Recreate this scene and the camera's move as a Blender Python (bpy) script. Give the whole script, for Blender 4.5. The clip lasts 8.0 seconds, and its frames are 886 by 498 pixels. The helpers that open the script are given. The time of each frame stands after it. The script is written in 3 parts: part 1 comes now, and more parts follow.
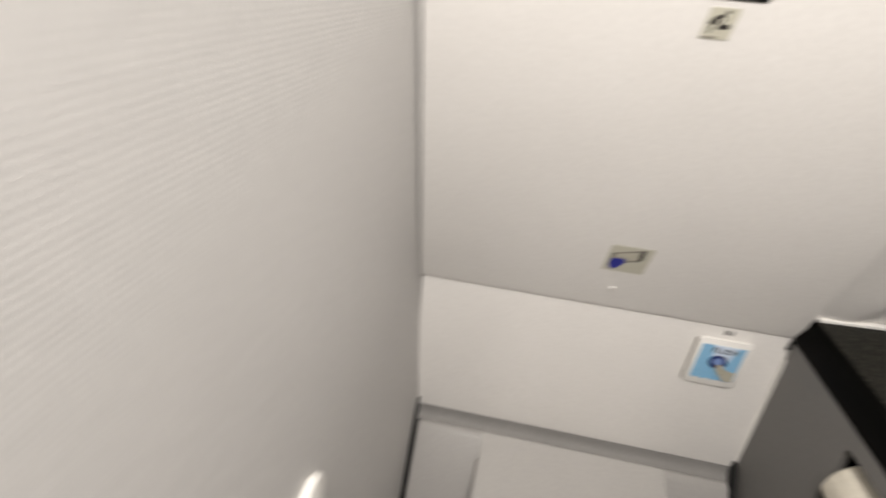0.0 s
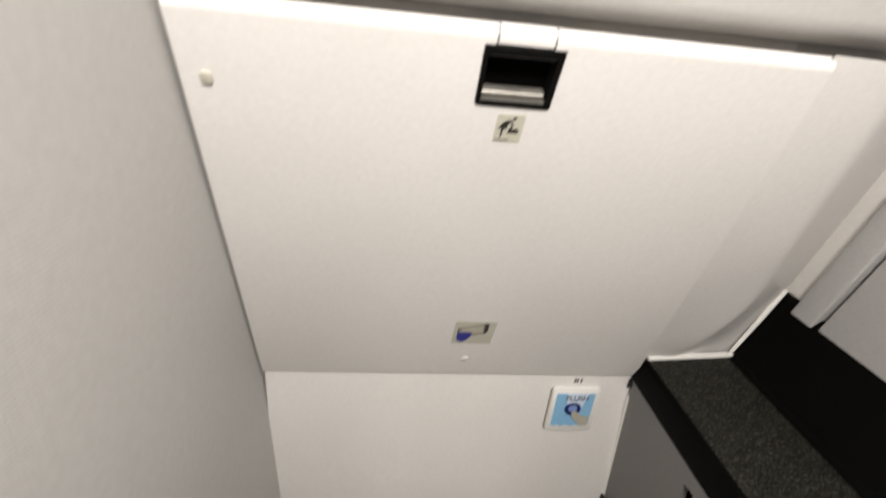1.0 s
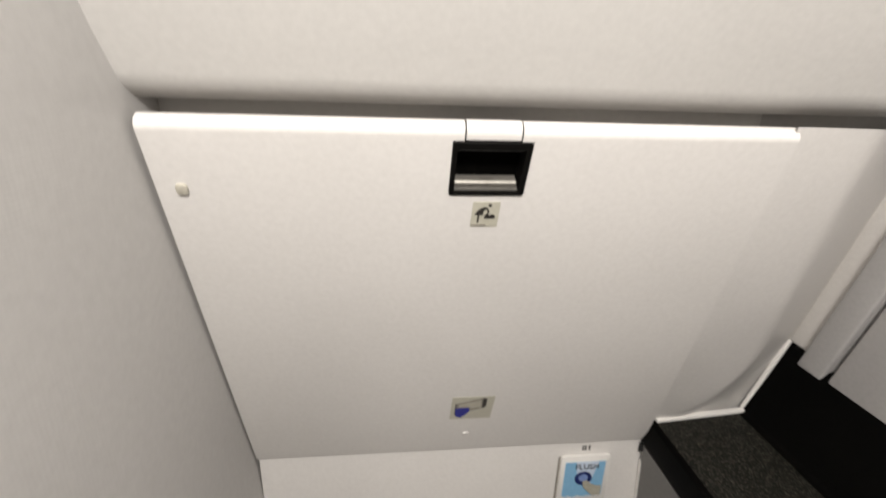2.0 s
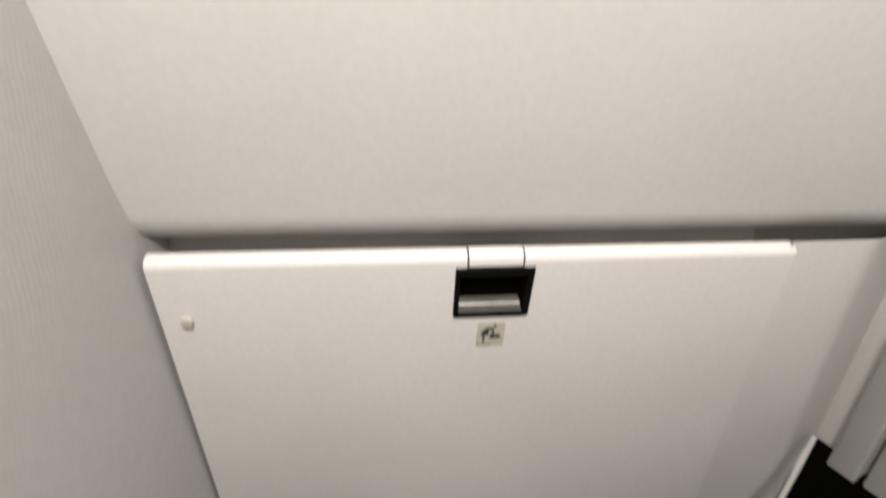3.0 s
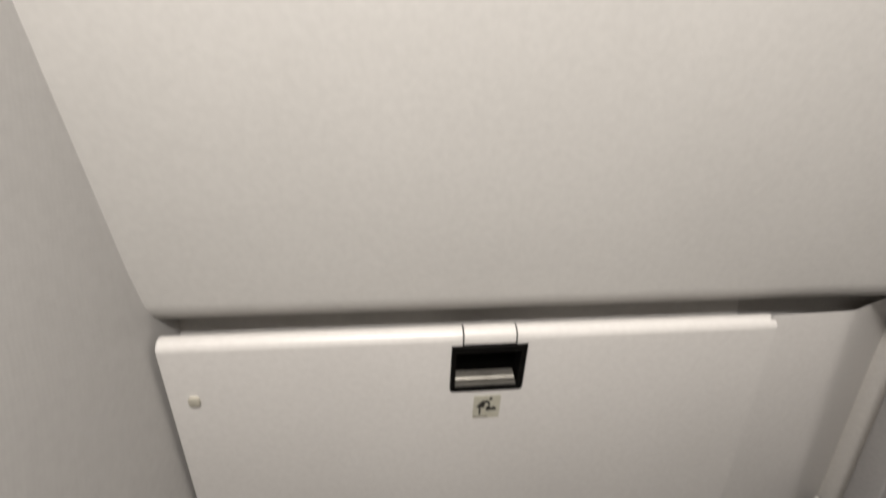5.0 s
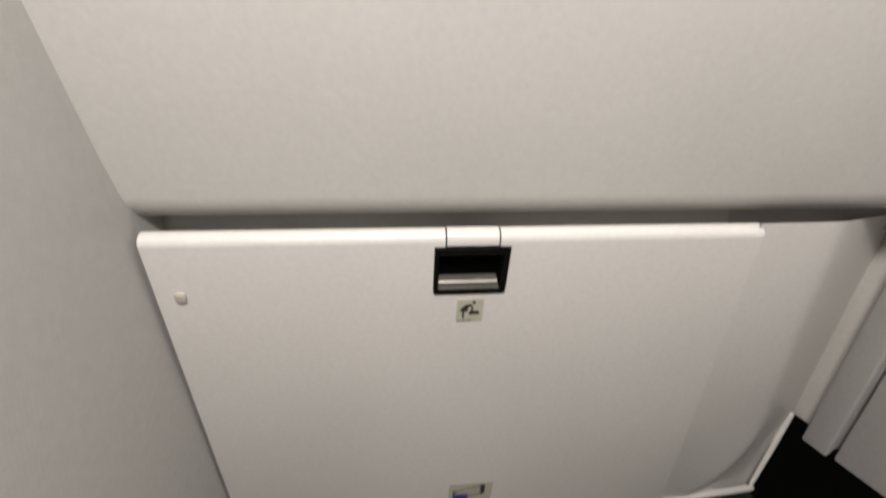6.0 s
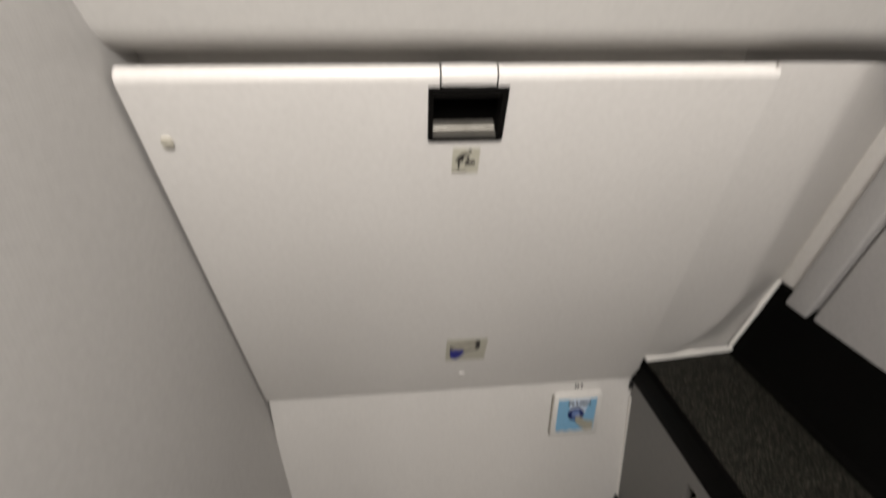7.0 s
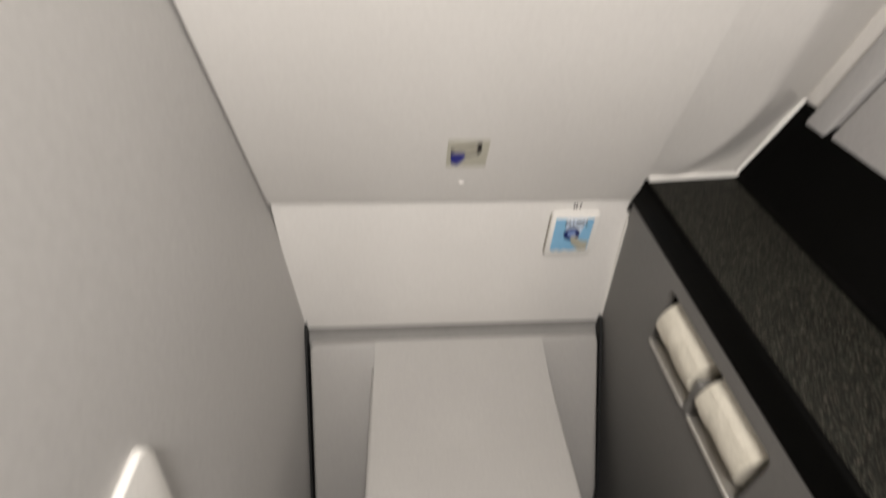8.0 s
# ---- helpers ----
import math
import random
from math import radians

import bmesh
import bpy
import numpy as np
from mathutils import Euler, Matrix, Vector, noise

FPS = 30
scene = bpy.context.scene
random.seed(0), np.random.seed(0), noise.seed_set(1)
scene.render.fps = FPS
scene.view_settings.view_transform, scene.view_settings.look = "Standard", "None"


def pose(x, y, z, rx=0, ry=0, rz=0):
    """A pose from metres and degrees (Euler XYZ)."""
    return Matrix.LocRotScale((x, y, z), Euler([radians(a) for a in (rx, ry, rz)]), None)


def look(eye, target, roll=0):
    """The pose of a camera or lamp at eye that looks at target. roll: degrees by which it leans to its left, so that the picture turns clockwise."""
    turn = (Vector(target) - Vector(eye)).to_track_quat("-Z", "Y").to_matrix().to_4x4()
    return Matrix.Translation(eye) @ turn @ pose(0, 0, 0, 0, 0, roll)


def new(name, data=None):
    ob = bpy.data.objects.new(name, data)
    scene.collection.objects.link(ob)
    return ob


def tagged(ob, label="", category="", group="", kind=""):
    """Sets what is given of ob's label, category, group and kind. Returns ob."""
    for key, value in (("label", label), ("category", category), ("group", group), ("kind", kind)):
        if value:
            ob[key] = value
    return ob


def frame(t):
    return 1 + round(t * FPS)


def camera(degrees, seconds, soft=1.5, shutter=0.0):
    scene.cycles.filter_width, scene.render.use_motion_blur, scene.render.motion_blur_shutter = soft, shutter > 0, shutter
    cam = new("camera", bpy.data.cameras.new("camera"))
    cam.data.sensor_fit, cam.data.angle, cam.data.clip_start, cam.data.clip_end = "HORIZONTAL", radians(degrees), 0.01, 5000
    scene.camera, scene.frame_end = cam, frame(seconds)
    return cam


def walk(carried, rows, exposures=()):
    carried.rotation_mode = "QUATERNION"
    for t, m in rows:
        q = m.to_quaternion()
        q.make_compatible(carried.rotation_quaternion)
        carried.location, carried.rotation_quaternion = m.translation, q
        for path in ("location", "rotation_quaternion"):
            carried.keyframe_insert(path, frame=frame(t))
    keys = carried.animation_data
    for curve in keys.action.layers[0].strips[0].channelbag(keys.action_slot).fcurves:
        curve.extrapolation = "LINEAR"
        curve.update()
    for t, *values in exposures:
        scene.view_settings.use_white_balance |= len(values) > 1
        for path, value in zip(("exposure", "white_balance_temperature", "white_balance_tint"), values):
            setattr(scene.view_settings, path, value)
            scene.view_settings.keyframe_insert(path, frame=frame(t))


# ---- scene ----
cam = camera(86.7, 8.0, soft=1.8, shutter=0.95)
PATH = [
    (0, (0.126, -0.697, 1.328), (-0.117, 1.01, 0.314), 5.2),
    (0.2, (0.148, -0.647, 1.347), (0.041, 1.059, 0.309), 5.1),
    (0.5, (0.16, -0.627, 1.364), (0.26, 1.117, 0.39), 5.7),
    (1, (0.183, -0.612, 1.392), (0.417, 1.169, 0.512), 5.9),
    (1.2, (0.189, -0.61, 1.401), (0.44, 1.195, 0.577), 5.2),
    (2.3, (0.204, -0.591, 1.433), (0.411, 1.296, 0.803), 1.0),
    (2.5, (0.202, -0.59, 1.437), (0.416, 1.318, 0.877), 0.6),
    (3, (0.201, -0.584, 1.469), (0.413, 1.365, 1.072), 0.1),
    (3.5, (0.198, -0.591, 1.492), (0.414, 1.389, 1.309), -1.2),
    (4, (0.195, -0.603, 1.516), (0.396, 1.386, 1.458), -0.3),
    (4.5, (0.197, -0.602, 1.532), (0.407, 1.383, 1.403), -0.3),
    (4.7, (0.2, -0.601, 1.525), (0.411, 1.38, 1.348), -0.6),
    (5.8, (0.214, -0.605, 1.474), (0.426, 1.341, 1.066), 0.5),
    (6, (0.22, -0.604, 1.472), (0.414, 1.328, 0.995), 0.3),
    (6.5, (0.226, -0.608, 1.45), (0.405, 1.28, 0.814), 0.4),
    (7, (0.226, -0.613, 1.427), (0.398, 1.174, 0.544), 0.2),
    (7.5, (0.225, -0.622, 1.39), (0.387, 1.031, 0.276), 0.6),
    (8, (0.229, -0.656, 1.333), (0.368, 0.829, 0.001), 2.5),
]
EXPOSURES = [(0.0, 0.06), (0.5, 0.03), (1.0, 0.0), (2.5, -0.38), (3.0, -0.53), (3.5, -0.68), (4.0, -0.79), (4.5, -0.88), (6.0, -0.76), (6.5, -0.62), (7.0, -0.6), (7.5, -0.37), (8.0, 0.0)]
walk(cam, [(t, look(eye, target, roll)) for t, eye, target, roll in PATH], EXPOSURES)

# ---- light ----
world = bpy.data.worlds.new("world")
scene.world = world
world.use_nodes = True
world.node_tree.nodes["Background"].inputs[0].default_value = (0.30, 0.30, 0.30, 1)
world.node_tree.nodes["Background"].inputs[1].default_value = 0.2


def area_lamp(name, eye, target, size_x, size_y, watts, colour):
    data = bpy.data.lights.new(name, "AREA")
    data.shape, data.size, data.size_y = "RECTANGLE", size_x, size_y
    data.energy, data.color = watts, colour
    ob = new(name, data)
    ob.matrix_world = look(eye, target)
    return ob


LAMP_WATTS = 16.2
LIGHT = (0.22, -1.00, 1.92)          # strip light under the ceiling before the door, tilted towards the toilet
LIGHT_POSE = look(LIGHT, (0.30, -0.25, 1.05))
LIGHT_W, LIGHT_H = 0.28, 0.10
lamp = area_lamp("ceiling_lamp", (0, 0, 0), (0, 0, -1), LIGHT_W, LIGHT_H, LAMP_WATTS, (1.0, 0.952, 0.915))
lamp.matrix_world = LIGHT_POSE @ pose(0, 0, -0.014)


# ---- materials ----
def ramp_node(nodes, stops):
    r = nodes.new("ShaderNodeValToRGB")
    while len(r.color_ramp.elements) < len(stops):
        r.color_ramp.elements.new(0.5)
    for e, (p, c) in zip(r.color_ramp.elements, stops):
        e.position, e.color = p, (*c, 1)
    return r


def material(name, low, high, rough=0.5, metal=0.0, coarse=6.0, fine=180.0, bump=0.1, bump_scale=400.0, spec=0.5, rough_var=0.08):
    """Two scales of colour variation, uneven gloss and a fine relief."""
    m = bpy.data.materials.new(name)
    m.use_nodes = True
    nodes, links = m.node_tree.nodes, m.node_tree.links
    b = nodes["Principled BSDF"]
    co = nodes.new("ShaderNodeTexCoord")
    n1 = nodes.new("ShaderNodeTexNoise")
    n1.inputs["Scale"].default_value, n1.inputs["Detail"].default_value = coarse, 4
    n2 = nodes.new("ShaderNodeTexNoise")
    n2.inputs["Scale"].default_value, n2.inputs["Detail"].default_value = fine, 3
    mix = nodes.new("ShaderNodeMath")
    mix.operation = "MULTIPLY_ADD"
    mix.inputs[1].default_value = 0.45
    add = nodes.new("ShaderNodeMath")
    add.operation = "MULTIPLY"
    add.inputs[1].default_value = 0.55
    r = ramp_node(nodes, [(0.3, low), (0.7, high)])
    for n in (n1, n2):
        links.new(co.outputs["Object"], n.inputs["Vector"])
    links.new(n2.outputs["Fac"], add.inputs[0])
    links.new(n1.outputs["Fac"], mix.inputs[0])
    links.new(add.outputs[0], mix.inputs[2])
    links.new(mix.outputs[0], r.inputs[0])
    links.new(r.outputs[0], b.inputs["Base Color"])
    ro = nodes.new("ShaderNodeMapRange")
    ro.inputs["To Min"].default_value, ro.inputs["To Max"].default_value = rough - rough_var, rough + rough_var
    links.new(n1.outputs["Fac"], ro.inputs["Value"])
    links.new(ro.outputs[0], b.inputs["Roughness"])
    b.inputs["Metallic"].default_value = metal
    b.inputs["Specular IOR Level"].default_value = spec
    if bump:
        n3 = nodes.new("ShaderNodeTexNoise")
        n3.inputs["Scale"].default_value, n3.inputs["Detail"].default_value = bump_scale, 2
        links.new(co.outputs["Object"], n3.inputs["Vector"])
        bp = nodes.new("ShaderNodeBump")
        bp.inputs["Strength"].default_value, bp.inputs["Distance"].default_value = bump, 0.0006
        links.new(n3.outputs["Fac"], bp.inputs["Height"])
        links.new(bp.outputs[0], b.inputs["Normal"])
    return m


def woven(name, low, high, rough):
    """Decorative laminate with a pressed linen weave: two crossed sets of fine threads."""
    m = material(name, low, high, rough, coarse=3.0, fine=120.0, bump=0)
    nodes, links = m.node_tree.nodes, m.node_tree.links
    b = nodes["Principled BSDF"]
    co = nodes.new("ShaderNodeTexCoord")
    total = None
    for axis, scale in (("Z", 190.0), ("Y", 150.0)):
        w = nodes.new("ShaderNodeTexWave")
        w.bands_direction = axis
        w.inputs["Scale"].default_value, w.inputs["Distortion"].default_value = scale / 2, 3.0
        w.inputs["Detail"].default_value, w.inputs["Detail Scale"].default_value = 2.0, 1.5
        links.new(co.outputs["Object"], w.inputs["Vector"])
        if total is None:
            total = w.outputs["Fac"]
        else:
            a = nodes.new("ShaderNodeMath")
            a.operation = "ADD"
            links.new(total, a.inputs[0])
            links.new(w.outputs["Fac"], a.inputs[1])
            total = a.outputs[0]
    bp = nodes.new("ShaderNodeBump")
    bp.inputs["Strength"].default_value, bp.inputs["Distance"].default_value = 0.06, 0.0005
    links.new(total, bp.inputs["Height"])
    links.new(bp.outputs[0], b.inputs["Normal"])
    return m


def granite(name):
    """Near-black solid surface with short pale flecks drawn out along the counter."""
    m = bpy.data.materials.new(name)
    m.use_nodes = True
    nodes, links = m.node_tree.nodes, m.node_tree.links
    b = nodes["Principled BSDF"]
    co = nodes.new("ShaderNodeTexCoord")
    mp = nodes.new("ShaderNodeMapping")
    mp.inputs["Scale"].default_value = (1.0, 0.55, 1.0)
    links.new(co.outputs["Object"], mp.inputs["Vector"])
    n = nodes.new("ShaderNodeTexNoise")
    n.inputs["Scale"].default_value, n.inputs["Detail"].default_value, n.inputs["Roughness"].default_value = 480.0, 5.0, 0.75
    links.new(mp.outputs[0], n.inputs["Vector"])
    r = ramp_node(nodes, [(0.40, (0.003, 0.003, 0.0026)), (0.53, (0.014, 0.0135, 0.0115)), (0.70, (0.11, 0.103, 0.085))])
    links.new(n.outputs["Fac"], r.inputs[0])
    n2 = nodes.new("ShaderNodeTexNoise")
    n2.inputs["Scale"].default_value, n2.inputs["Detail"].default_value = 260.0, 2.0
    links.new(mp.outputs[0], n2.inputs["Vector"])
    tint = ramp_node(nodes, [(0.35, (1.0, 0.93, 0.86)), (0.5, (1.0, 1.0, 0.97)), (0.65, (0.90, 1.0, 0.92))])
    links.new(n2.outputs["Fac"], tint.inputs[0])
    mul = nodes.new("ShaderNodeMixRGB")
    mul.blend_type = "MULTIPLY"
    mul.inputs[0].default_value = 1.0
    links.new(r.outputs[0], mul.inputs[1])
    links.new(tint.outputs[0], mul.inputs[2])
    links.new(mul.outputs[0], b.inputs["Base Color"])
    b.inputs["Roughness"].default_value = 0.5
    b.inputs["Specular IOR Level"].default_value = 0.10
    return m


WHITE = material("white_moulded_panel", (0.69, 0.665, 0.63), (0.76, 0.735, 0.70), 0.33, bump=0.05, bump_scale=700)
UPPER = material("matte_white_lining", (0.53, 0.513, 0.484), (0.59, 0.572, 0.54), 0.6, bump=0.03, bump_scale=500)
TRIM = material("white_edge_trim", (0.74, 0.72, 0.68), (0.82, 0.80, 0.76), 0.4, bump=0)
LINEN = woven("linen_laminate", (0.48, 0.468, 0.452), (0.54, 0.528, 0.51), 0.5)
SIDE = material("pale_grey_side_laminate", (0.41, 0.398, 0.388), (0.47, 0.457, 0.445), 0.5, coarse=4)
CABINET = material("grey_cabinet_laminate", (0.130, 0.125, 0.118), (0.160, 0.154, 0.145), 0.5, coarse=4)
GRANITE = granite("black_flecked_counter")
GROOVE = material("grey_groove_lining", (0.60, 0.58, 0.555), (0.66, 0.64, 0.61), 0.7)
# darker copy of GROOVE, with the deeper groove's shade in its colour
GROOVE_SHADE = material("shaded_groove_lining", (0.46, 0.445, 0.425), (0.52, 0.503, 0.48), 0.7)
# shade tone for the crevice above the toilet shroud
CREVICE_SHADE = material("dark_crevice_shade", (0.20, 0.192, 0.182), (0.25, 0.24, 0.228), 0.7)
BLACK = material("black_counter_edge", (0.0012, 0.0012, 0.0011), (0.003, 0.0029, 0.0026), 0.5, spec=0.03, fine=300)
SEAL = material("black_rubber_seal", (0.004, 0.004, 0.004), (0.010, 0.010, 0.010), 0.7)
DARK = material("dark_plastic", (0.0012, 0.0011, 0.001), (0.0025, 0.0023, 0.002), 0.7, spec=0.02)
BEZEL = material("charcoal_bezel_plastic", (0.003, 0.0027, 0.0024), (0.006, 0.0055, 0.005), 0.55, spec=0.08)
STEEL = material("brushed_steel", (0.42, 0.40, 0.37), (0.58, 0.56, 0.52), 0.38, metal=0.8, coarse=20)
PALE_STEEL = material("pale_worn_steel", (0.24, 0.23, 0.205), (0.34, 0.325, 0.29), 0.5, metal=0.6, coarse=50)
PADDLE = material("worn_steel_pull", (0.26, 0.245, 0.215), (0.38, 0.36, 0.32), 0.48, metal=0.75, coarse=60)
SEAT = material("grey_toilet_plastic", (0.36, 0.345, 0.327), (0.41, 0.395, 0.373), 0.4, bump=0.08)
SHROUD = material("grey_moulded_shroud", (0.32, 0.307, 0.29), (0.365, 0.35, 0.332), 0.45, bump=0.1)
PAPER = material("toilet_paper", (0.52, 0.485, 0.405), (0.64, 0.60, 0.51), 0.95, coarse=45, bump=0.9, bump_scale=90, spec=0.1)
CARD = material("brown_card", (0.24, 0.17, 0.10), (0.32, 0.24, 0.15), 0.9)
DECAL = material("beige_decal_film", (0.47, 0.45, 0.36), (0.54, 0.52, 0.43), 0.5)
INK = material("dark_ink", (0.016, 0.013, 0.011), (0.03, 0.025, 0.022), 0.6)
INK_GREY = material("grey_ink", (0.20, 0.18, 0.15), (0.28, 0.26, 0.22), 0.6)
BLUE_INK = material("royal_blue_ink", (0.006, 0.010, 0.20), (0.012, 0.018, 0.28), 0.5)
SKY_BLUE = material("sky_blue_print", (0.20, 0.42, 0.62), (0.27, 0.50, 0.70), 0.4)
PALE_BLUE = material("pale_blue_print", (0.52, 0.60, 0.72), (0.60, 0.68, 0.78), 0.4)
NAVY = material("navy_print", (0.008, 0.016, 0.10), (0.018, 0.032, 0.15), 0.4)
MID_BLUE = material("mid_blue_print", (0.16, 0.24, 0.48), (0.24, 0.33, 0.58), 0.4)
TAN = material("grey_tan_print", (0.36, 0.34, 0.27), (0.5, 0.47, 0.38), 0.5)
CREAM = material("cream_rubber_bumper", (0.46, 0.43, 0.35), (0.54, 0.51, 0.43), 0.6)
VINYL = material("dark_vinyl_floor", (0.02, 0.02, 0.022), (0.05, 0.05, 0.05), 0.6)
CEILING = material("white_ceiling_lining", (0.66, 0.64, 0.60), (0.74, 0.72, 0.68), 0.6)
CHARCOAL = material("plain_charcoal", (0.07, 0.068, 0.065), (0.10, 0.097, 0.093), 0.5)
GLOW = bpy.data.materials.new("lamp_diffuser")
GLOW.use_nodes = True
GLOW.node_tree.nodes["Principled BSDF"].inputs["Emission Color"].default_value = (1, 0.94, 0.86, 1)
GLOW.node_tree.nodes["Principled BSDF"].inputs["Emission Strength"].default_value = 6.0


# ---- building helpers ----
def mesh_object(name, bm, mat, smooth=False):
    bmesh.ops.recalc_face_normals(bm, faces=bm.faces)
    me = bpy.data.meshes.new(name)
    bm.to_mesh(me)
    bm.free()
    me.materials.append(mat)
    if smooth:
        for p in me.polygons:
            p.use_smooth = True
        me.set_sharp_from_angle(angle=radians(38))
    return new(name, me)


def part(name, bm, mat, parent=None, label="", smooth=False):
    ob = mesh_object(name, bm, mat, smooth)
    if parent is not None:
        ob.parent = parent
        ob.matrix_parent_inverse = parent.matrix_basis.inverted()
    return tagged(ob, label) if label else ob


def thing(name, place, label, category, group="", kind=""):
    ob = new(name)
    ob.empty_display_size = 0.02
    ob.matrix_basis = Matrix.Translation(place)
    return tagged(ob, label, category, group, kind)


def structure(name, bm, mat, label, category, smooth=False):
    return tagged(mesh_object(name, bm, mat, smooth), label, category, kind="structure")


def box(bm, x0, x1, y0, y1, z0, z1, bevel=0.0, segments=2):
    b = bmesh.new()
    bmesh.ops.create_cube(b, size=1.0, matrix=Matrix.Translation(((x0 + x1) / 2, (y0 + y1) / 2, (z0 + z1) / 2)) @ Matrix.Diagonal((x1 - x0, y1 - y0, z1 - z0, 1)))
    if bevel:
        bmesh.ops.bevel(b, geom=b.edges[:], offset=bevel, segments=segments, profile=0.5, affect="EDGES")
    merge(bm, b)
    return bm


def merge(bm, other, m=None):
    if m is not None:
        bmesh.ops.transform(other, matrix=m, verts=other.verts)
    me = bpy.data.meshes.new("tmp")
    other.to_mesh(me)
    other.free()
    bm.from_mesh(me)
    bpy.data.meshes.remove(me)
    return bm


def prism(bm, pts, put, a, b):
    """Closed outline pts (p, q), drawn out from a to b; put(p, q, r) gives the place."""
    lo = [bm.verts.new(put(p, q, a(q) if callable(a) else a)) for p, q in pts]
    hi = [bm.verts.new(put(p, q, b(q) if callable(b) else b)) for p, q in pts]
    n = len(pts)
    for i in range(n):
        j = (i + 1) % n
        bm.faces.new((lo[i], lo[j], hi[j], hi[i]))
    bm.faces.new(lo)
    bm.faces.new(hi[::-1])
    return bm


def along_x(y, z, x):
    return (x, y, z)


def along_y(x, z, y):
    return (x, y, z)


def along_z(x, y, z):
    return (x, y, z)


def arc(cx, cy, r, a0, a1, n=6):
    return [(cx + r * math.cos(radians(a0 + (a1 - a0) * i / n)), cy + r * math.sin(radians(a0 + (a1 - a0) * i / n))) for i in range(n + 1)]


def rounded(x0, x1, z0, z1, r, n=5):
    return arc(x1 - r, z0 + r, r, -90, 0, n) + arc(x1 - r, z1 - r, r, 0, 90, n) + arc(x0 + r, z1 - r, r, 90, 180, n) + arc(x0 + r, z0 + r, r, 180, 270, n)


def tube(bm, points, r, n=10, caps=True):
    """A round bar through the points."""
    rings = []
    pts = [Vector(p) for p in points]
    for i, p in enumerate(pts):
        d = (pts[min(i + 1, len(pts) - 1)] - pts[max(i - 1, 0)]).normalized()
        q = d.to_track_quat("Z", "Y")
        rings.append([bm.verts.new(p + q @ Vector((r * math.cos(2 * math.pi * k / n), r * math.sin(2 * math.pi * k / n), 0))) for k in range(n)])
    for a, b in zip(rings, rings[1:]):
        for k in range(n):
            bm.faces.new((a[k], a[(k + 1) % n], b[(k + 1) % n], b[k]))
    if caps:
        bm.faces.new(rings[0])
        bm.faces.new(rings[-1][::-1])
    return bm


# ---- the leaning wall behind the toilet ----
LEAN = -0.4133                      # metres towards the room for each metre up
NY, NZ = -0.924, -0.382             # out of the leaning face
UY, UZ = -0.382, 0.924              # up the leaning face


def table_y(z, off=0.0):
    """The changing table's face at height z; off: metres behind it."""
    return -0.1401 + LEAN * (z - 1.2) + off


def upper_y(z, off=0.0):
    return -0.2100 - 0.52 * (z - 1.415) + off


def on_face(u, v, w=0.0, z0=1.2):
    """A place on the table's face: u along x, v up the face from height z0, w out of the face."""
    return (u, table_y(z0) + UY * v + NY * w, z0 + UZ * v + NZ * w)


FRONT_Y = -1.30
TOP_Z = 2.0

bm = box(bmesh.new(), -0.2, 1.2, FRONT_Y - 0.1, 0.3, -0.06, 0.0)
structure("floor", bm, VINYL, "dark vinyl floor of a small washroom", "floor")
bm = box(bmesh.new(), -0.2, 1.2, FRONT_Y - 0.1, 0.3, TOP_Z, TOP_Z + 0.05)
structure("ceiling", bm, CEILING, "white moulded washroom ceiling lining", "ceiling")
bm = prism(bmesh.new(), [(0.0, 0.0), (0.002, 0.54), (-0.0125, 0.85), (0.0075, 1.39), (0.0035, 1.45), (0.0, TOP_Z), (-0.04, TOP_Z), (-0.04, 0.0)], along_y, 0.25, FRONT_Y)
structure("wall_left", bm, LINEN, "pale grey wall panel with a fine linen weave", "wall", smooth=True)
# unseen closing wall, kept dark so that little light bounces onto the lower parts
bm = box(bmesh.new(), -0.03, 1.15, FRONT_Y - 0.03, FRONT_Y, 0.0, TOP_Z)
structure("wall_front", bm, CHARCOAL, "unseen plain wall opposite the toilet, charcoal to cut bounced light", "wall")

# added out of sight: blocks world light from leaking in behind the panels
bm = box(bmesh.new(), -0.04, 1.15, 0.25, 0.28, 0.0, TOP_Z)
structure("wall_back", bm, CHARCOAL, "unseen dark wall added behind the panels to keep outside light out", "wall")

# lining above the table, its lower edge rolled back into a groove
r = 0.036
z0 = 1.4220
y0 = upper_y(z0)
tilt = math.atan(0.52)
cy, cz = y0 + r * math.cos(tilt), z0 + r * math.sin(tilt)
roll = [(cy - r * math.cos(tilt + (math.pi / 2 - tilt) * i / 16), cz - r * math.sin(tilt + (math.pi / 2 - tilt) * i / 16)) for i in range(17)]
edge_z = cz - r
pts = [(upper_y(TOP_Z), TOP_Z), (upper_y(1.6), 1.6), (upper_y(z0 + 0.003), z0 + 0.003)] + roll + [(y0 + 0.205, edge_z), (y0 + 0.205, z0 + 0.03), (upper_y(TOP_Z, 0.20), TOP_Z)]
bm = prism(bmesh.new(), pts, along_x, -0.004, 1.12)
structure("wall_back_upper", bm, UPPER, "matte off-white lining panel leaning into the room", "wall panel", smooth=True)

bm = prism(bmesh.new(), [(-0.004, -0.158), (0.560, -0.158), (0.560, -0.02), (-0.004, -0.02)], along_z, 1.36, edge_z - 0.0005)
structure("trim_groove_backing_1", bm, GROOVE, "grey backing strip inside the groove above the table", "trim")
# beside the table the backing is coloured darker to deepen the groove's shade
bow = [(0.561 + 0.307 * k / 14, -0.155 + 0.091 * (k / 14) ** 2) for k in range(15)]
